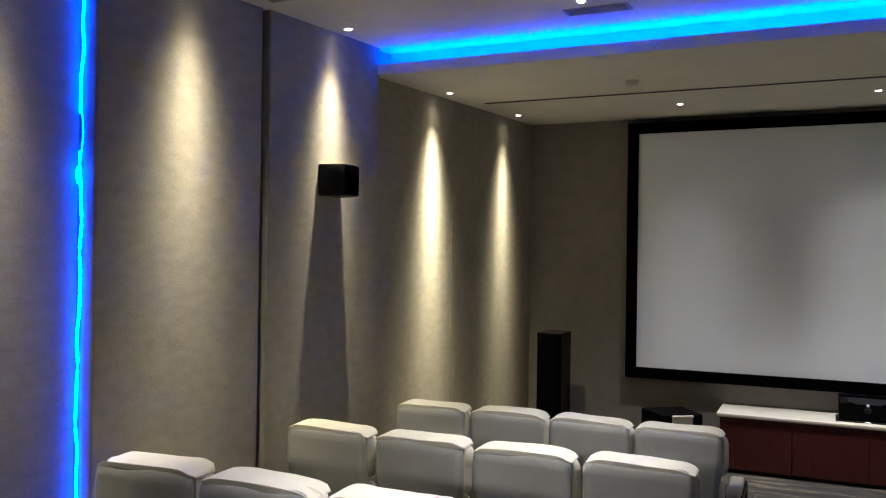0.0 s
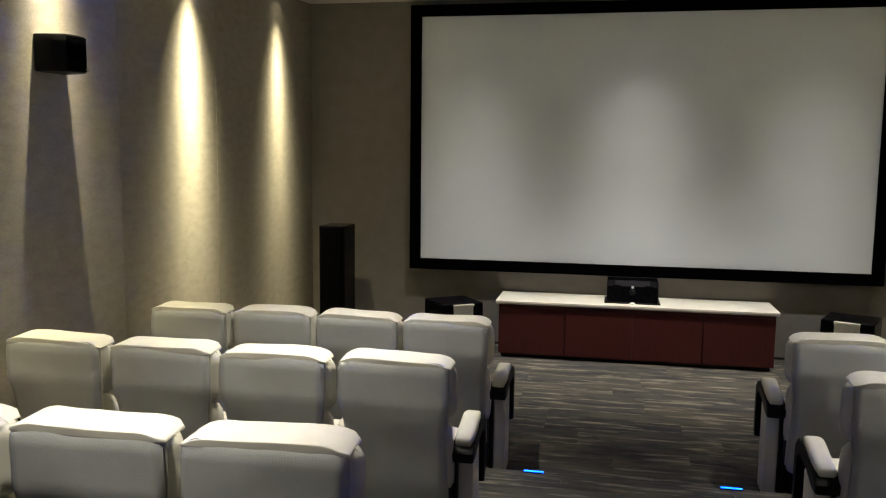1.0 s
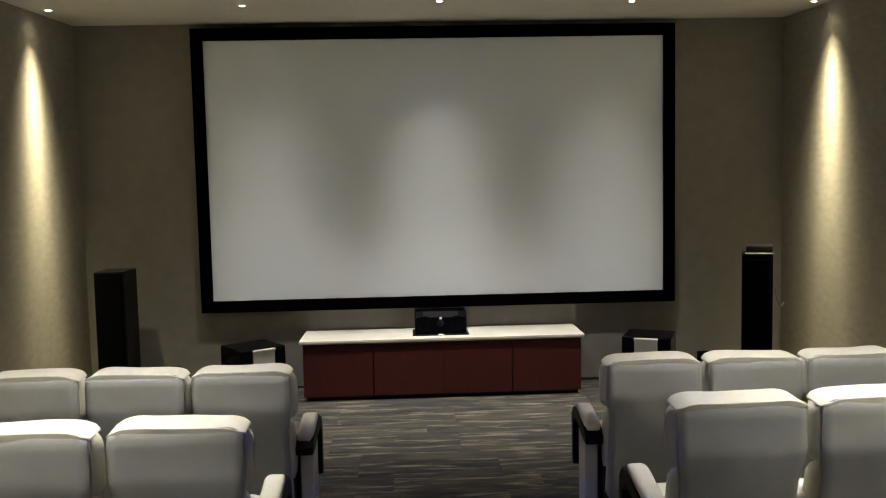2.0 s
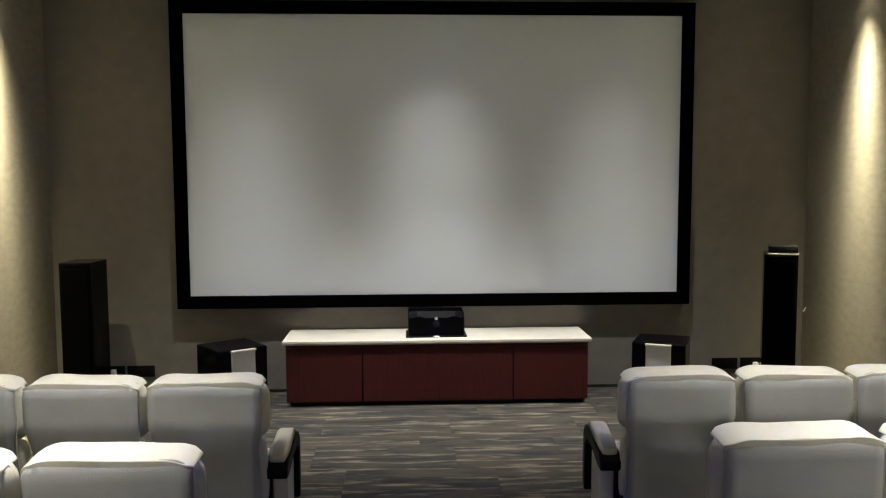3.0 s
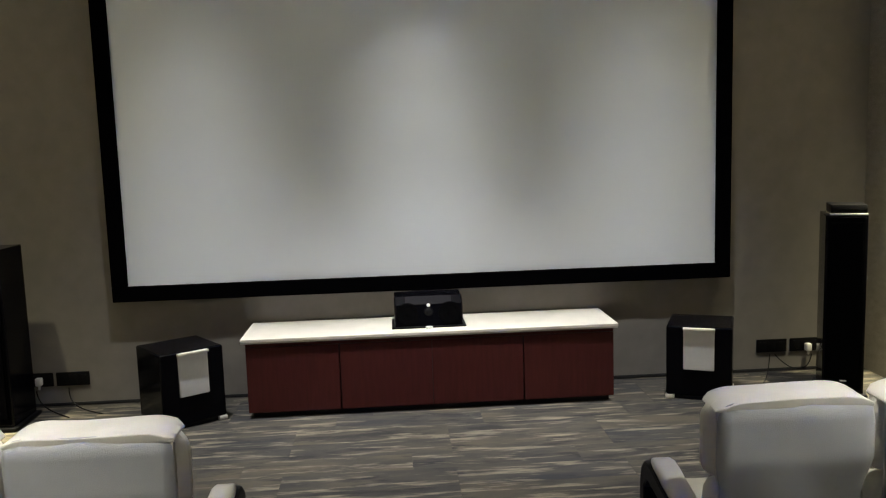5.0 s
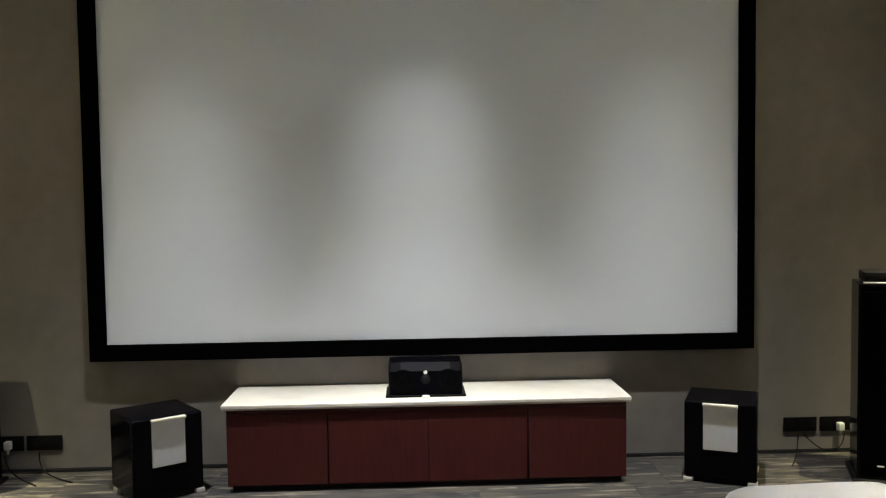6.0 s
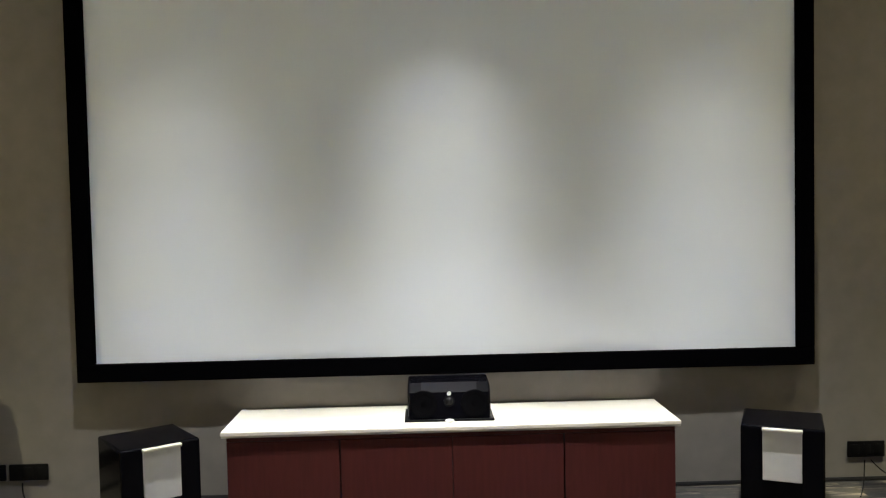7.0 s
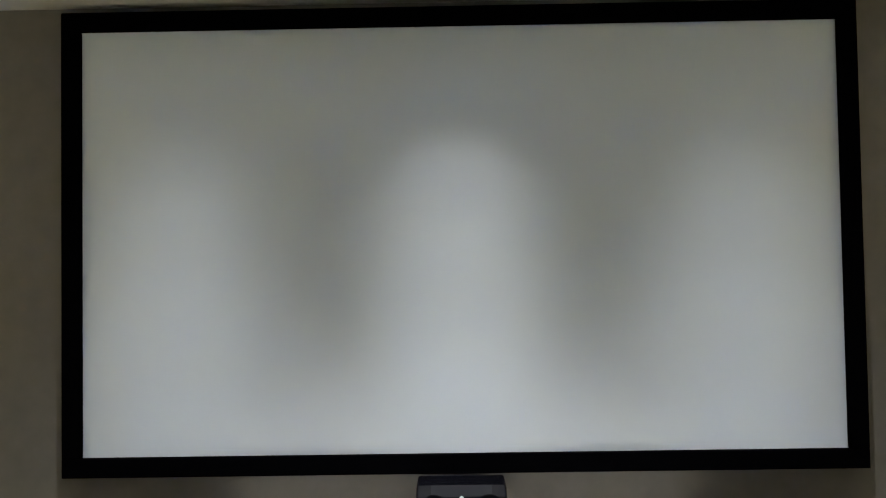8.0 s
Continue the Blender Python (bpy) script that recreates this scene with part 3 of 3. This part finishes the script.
def pad(hx, y0, y1, z0, z1, corner, edge, cuts=11, waist=0.0, waist_z=0.6, crown=0.0):
    """An upholstered slab: rounded corners seen from behind, rolled edges, a narrower waist below."""
    bm = box(-hx, hx, y0, y1, z0, z1)
    bmesh.ops.subdivide_edges(bm, edges=bm.edges, cuts=cuts, use_grid_fill=True)
    cy, cz, hy, hz = (y0 + y1) / 2, (z0 + z1) / 2, (y1 - y0) / 2, (z1 - z0) / 2
    for v in bm.verts:
        x, y, z = v.co.x, v.co.y - cy, v.co.z - cz
        qx, qz = max(corner - hx, min(hx - corner, x)), max(corner - hz, min(hz - corner, z))
        ex, ez = x - qx, z - qz
        far = math.hypot(ex, ez)
        if far > corner:
            ex, ez, far = ex * corner / far, ez * corner / far, corner
        x, z = qx + ex, qz + ez
        inside = corner - far if far > 0 else min(hx - abs(x), hz - abs(z))
        allowed = hy if inside >= edge else hy - edge + math.sqrt(max(0.0, edge * edge - (edge - inside) ** 2))
        y = max(-allowed, min(allowed, y))
        zz = z + cz
        k = max(0.0, min(1.0, (waist_z - zz) / 0.14))
        x *= 1 - waist * k * k * (3 - 2 * k)
        zz += crown * (1 - (x / hx) ** 2) 
        v.co = (x, y + cy, zz)
    bm.normal_update()
    return bm


KINK, LOW, TILT, UPRIGHT = 0.79, 0.243, 12.0, 1.0


def lean(bm, rise=0.0):
    """Bends the back: reclined below, the head part upright."""
    for v in bm.verts:
        z, y = v.co.z - LOW, v.co.y
        k = KINK - LOW
        d = max(0.0, z - k)
        a = radians(TILT + (UPRIGHT - TILT) * min(1.0, d / 0.03))
        low = min(z, k)
        v.co.y = -0.165 - low * math.sin(radians(TILT)) - d * math.sin(a) + y * math.cos(a)
        v.co.z = LOW + rise + low * math.cos(radians(TILT)) + d * math.cos(a) - y * math.sin(a)
    bm.normal_update()
    return bm


def armrest(t, x):
    arm = part("armrest", extrude([(-0.18, 0.50), (-0.19, 0.545), (-0.15, 0.585), (0.12, 0.635), (0.19, 0.63), (0.235, 0.59), (0.25, 0.52), (0.25, 0.30), (0.225, 0.25), (0.195, 0.30), (0.19, 0.52), (0.15, 0.56), (0.0, 0.54), (-0.12, 0.50)], x - 0.054, x + 0.054, 0.012), M_BLACK, t, "black curved armrest")
    cushion = puff(fine_box(x - 0.045, x + 0.045, -0.165, 0.16, -0.02, 0.036, 0.024, 5), 0.004, 9, x)
    for v in cushion.verts:
        v.co.z += 0.612 + 0.17 * v.co.y - (1.6 * (v.co.y - 0.06) ** 2 if v.co.y > 0.06 else 0.0)
    part("pad", cushion, M_SEAT, arm, "cream padded top")
    out = math.copysign(1, x)
    part("post", box(*sorted((x - out * 0.03, x + out * 0.045)), -0.12, 0.06, 0.0, 0.53, 0.006), M_PANEL, arm, "pale side post")
    part("side_cover", box(*sorted((x - out * 0.056, x - out * 0.0305)), -0.14, 0.12, 0.0, 0.53, 0.006), M_BLACK, arm)


def armchair(ends, seed, rise=0.0):
    t = thing("armchair", (0, 0, 0), "cream upholstered cinema armchair with a high back", "armchair", "rows of cinema armchairs")
    shell = part("back_shell", lean(puff(pad(0.262, -0.03, 0.012, 0.15, 1.002, 0.060, 0.018, 24, 0.08, 0.80), 0.007, 4.2, seed), rise), M_SEAT_SHADED, t, "upholstered rear of the back, its cream greyed for shade")
    for s in (-1, 1):
        edge = [(s * (0.262 - 0.021 * max(0.0, min(1.0, (0.80 - z) / 0.14))), 0.006, z) for z in [0.2 + 0.77 * i / 24 for i in range(25)]]
        part("piping", lean(tube(edge, 0.0045, n=6), rise), M_SEAT, shell, "raised cream piping")
    wings = pad(0.287, -0.008, 0.145, 0.73, 1.0, 0.075, 0.065, 13)
    part("headrest", lean(puff(wings, 0.009, 6, seed + 3), rise), M_SEAT, t)
    roll = pad(0.266, -0.022, 0.14, 0.968, 1.018, 0.032, 0.020, 20)
    for v in roll.verts:
        v.co.z -= (0.07 * (0.14 - v.co.y) + 0.030 * (max(0.0, abs(v.co.x) - 0.17) / 0.10) ** 2 - 0.004 * math.sin(9 * v.co.x + seed)) * max(0.0, (v.co.z - 0.968) / 0.05)
    part("top_roll", lean(puff(roll, 0.005, 7.0, seed + 5), rise), M_SEAT, t)
    part("backrest_cushion", lean(puff(fine_box(-0.262, 0.262, 0.005, 0.15, 0.34, 0.74, 0.06, 7), 0.010, 5, seed + 7), rise), M_SEAT, t)
    part("seat_cushion", puff(fine_box(-0.225, 0.225, -0.12, 0.36, 0.34, 0.50, 0.05, 7), 0.012, 4, seed + 9), M_SEAT, t)
    part("seat_base", box(-0.225, 0.225, -0.14, 0.30, 0.06, 0.339, 0.01), M_BLACK, t, "black metal base")
    for x in (-0.17, 0.17):
        part("foot", box(x - 0.03, x + 0.03, -0.13, 0.26, 0.0, 0.06, 0.005), M_BLACK, t)
    for x in ends:
        armrest(t, x)
    return t


# extra height of the backs, row by row, on either side of the aisle
RISE = ((0.014, 0.012), (0.012, 0.050), (0.028, 0.020))
# y, tier, first seat beside the aisle on either side, pitch
ROWS_AT = ((5.86, 0, -1.217, 1.04, 0.566), (4.585, 1, -1.22, 1.005, 0.586), (3.20, 2, -1.255, 0.97, 0.582))
for y, k, left, right, pitch in ROWS_AT:
    for i in range(4):
        for x, ends in ((left - pitch * i, (-0.283,) if i else (-0.283, 0.31)), (right + pitch * i, (0.283,) if i else (-0.31, 0.283))):
            chair = armchair(ends, 3.7 * x + 11.3 * y, RISE[k][x > 0])
            chair.matrix_basis = pose(x, y + 0.012 * math.sin(7 * x + y), (0.0, *TIERS)[k] + 0.0005, 0, 0, 1.2 * math.sin(11 * x + 3 * y))

# ---- carpet planks, laid in rows with staggered ends ----
PLANK_W, PLANK_L = 0.25, 1.0


def plank_mesh(x0, x1, cache={}):
    key = round(x1 - x0, 3)
    if key not in cache:
        h = key / 2 - 0.0004
        cache[key] = mesh_of("carpet_plank", box(-h, h, -PLANK_W / 2 + 0.0004, PLANK_W / 2 - 0.0004, 0.0, 0.0052, 0.0008, 1), M_PLANK)
    return cache[key]


def lay(parent, xa, xb, ya, yb, z, rng):
    rows = round((yb - ya) / PLANK_W)
    for r in range(rows):
        x = xa - rng.choice((0.0, 0.25, 0.5, 0.75))
        while x < xb - 0.01:
            x0, x1 = max(x, xa), min(x + PLANK_L, xb)
            if x1 - x0 > 0.02:
                ob = new("carpet_plank", plank_mesh(x0, x1))
                ob.matrix_basis = pose((x0 + x1) / 2, ya + (r + 0.5) * PLANK_W, z, 0, 0, 180 * rng.randint(0, 1))
                ob.parent = parent
            x += PLANK_L


lay(floor, -SIDE_C + 0.002, SIDE_C - 0.002, EDGES[0] + 0.003, FRONT - 0.12, -0.0052, random.Random(5))
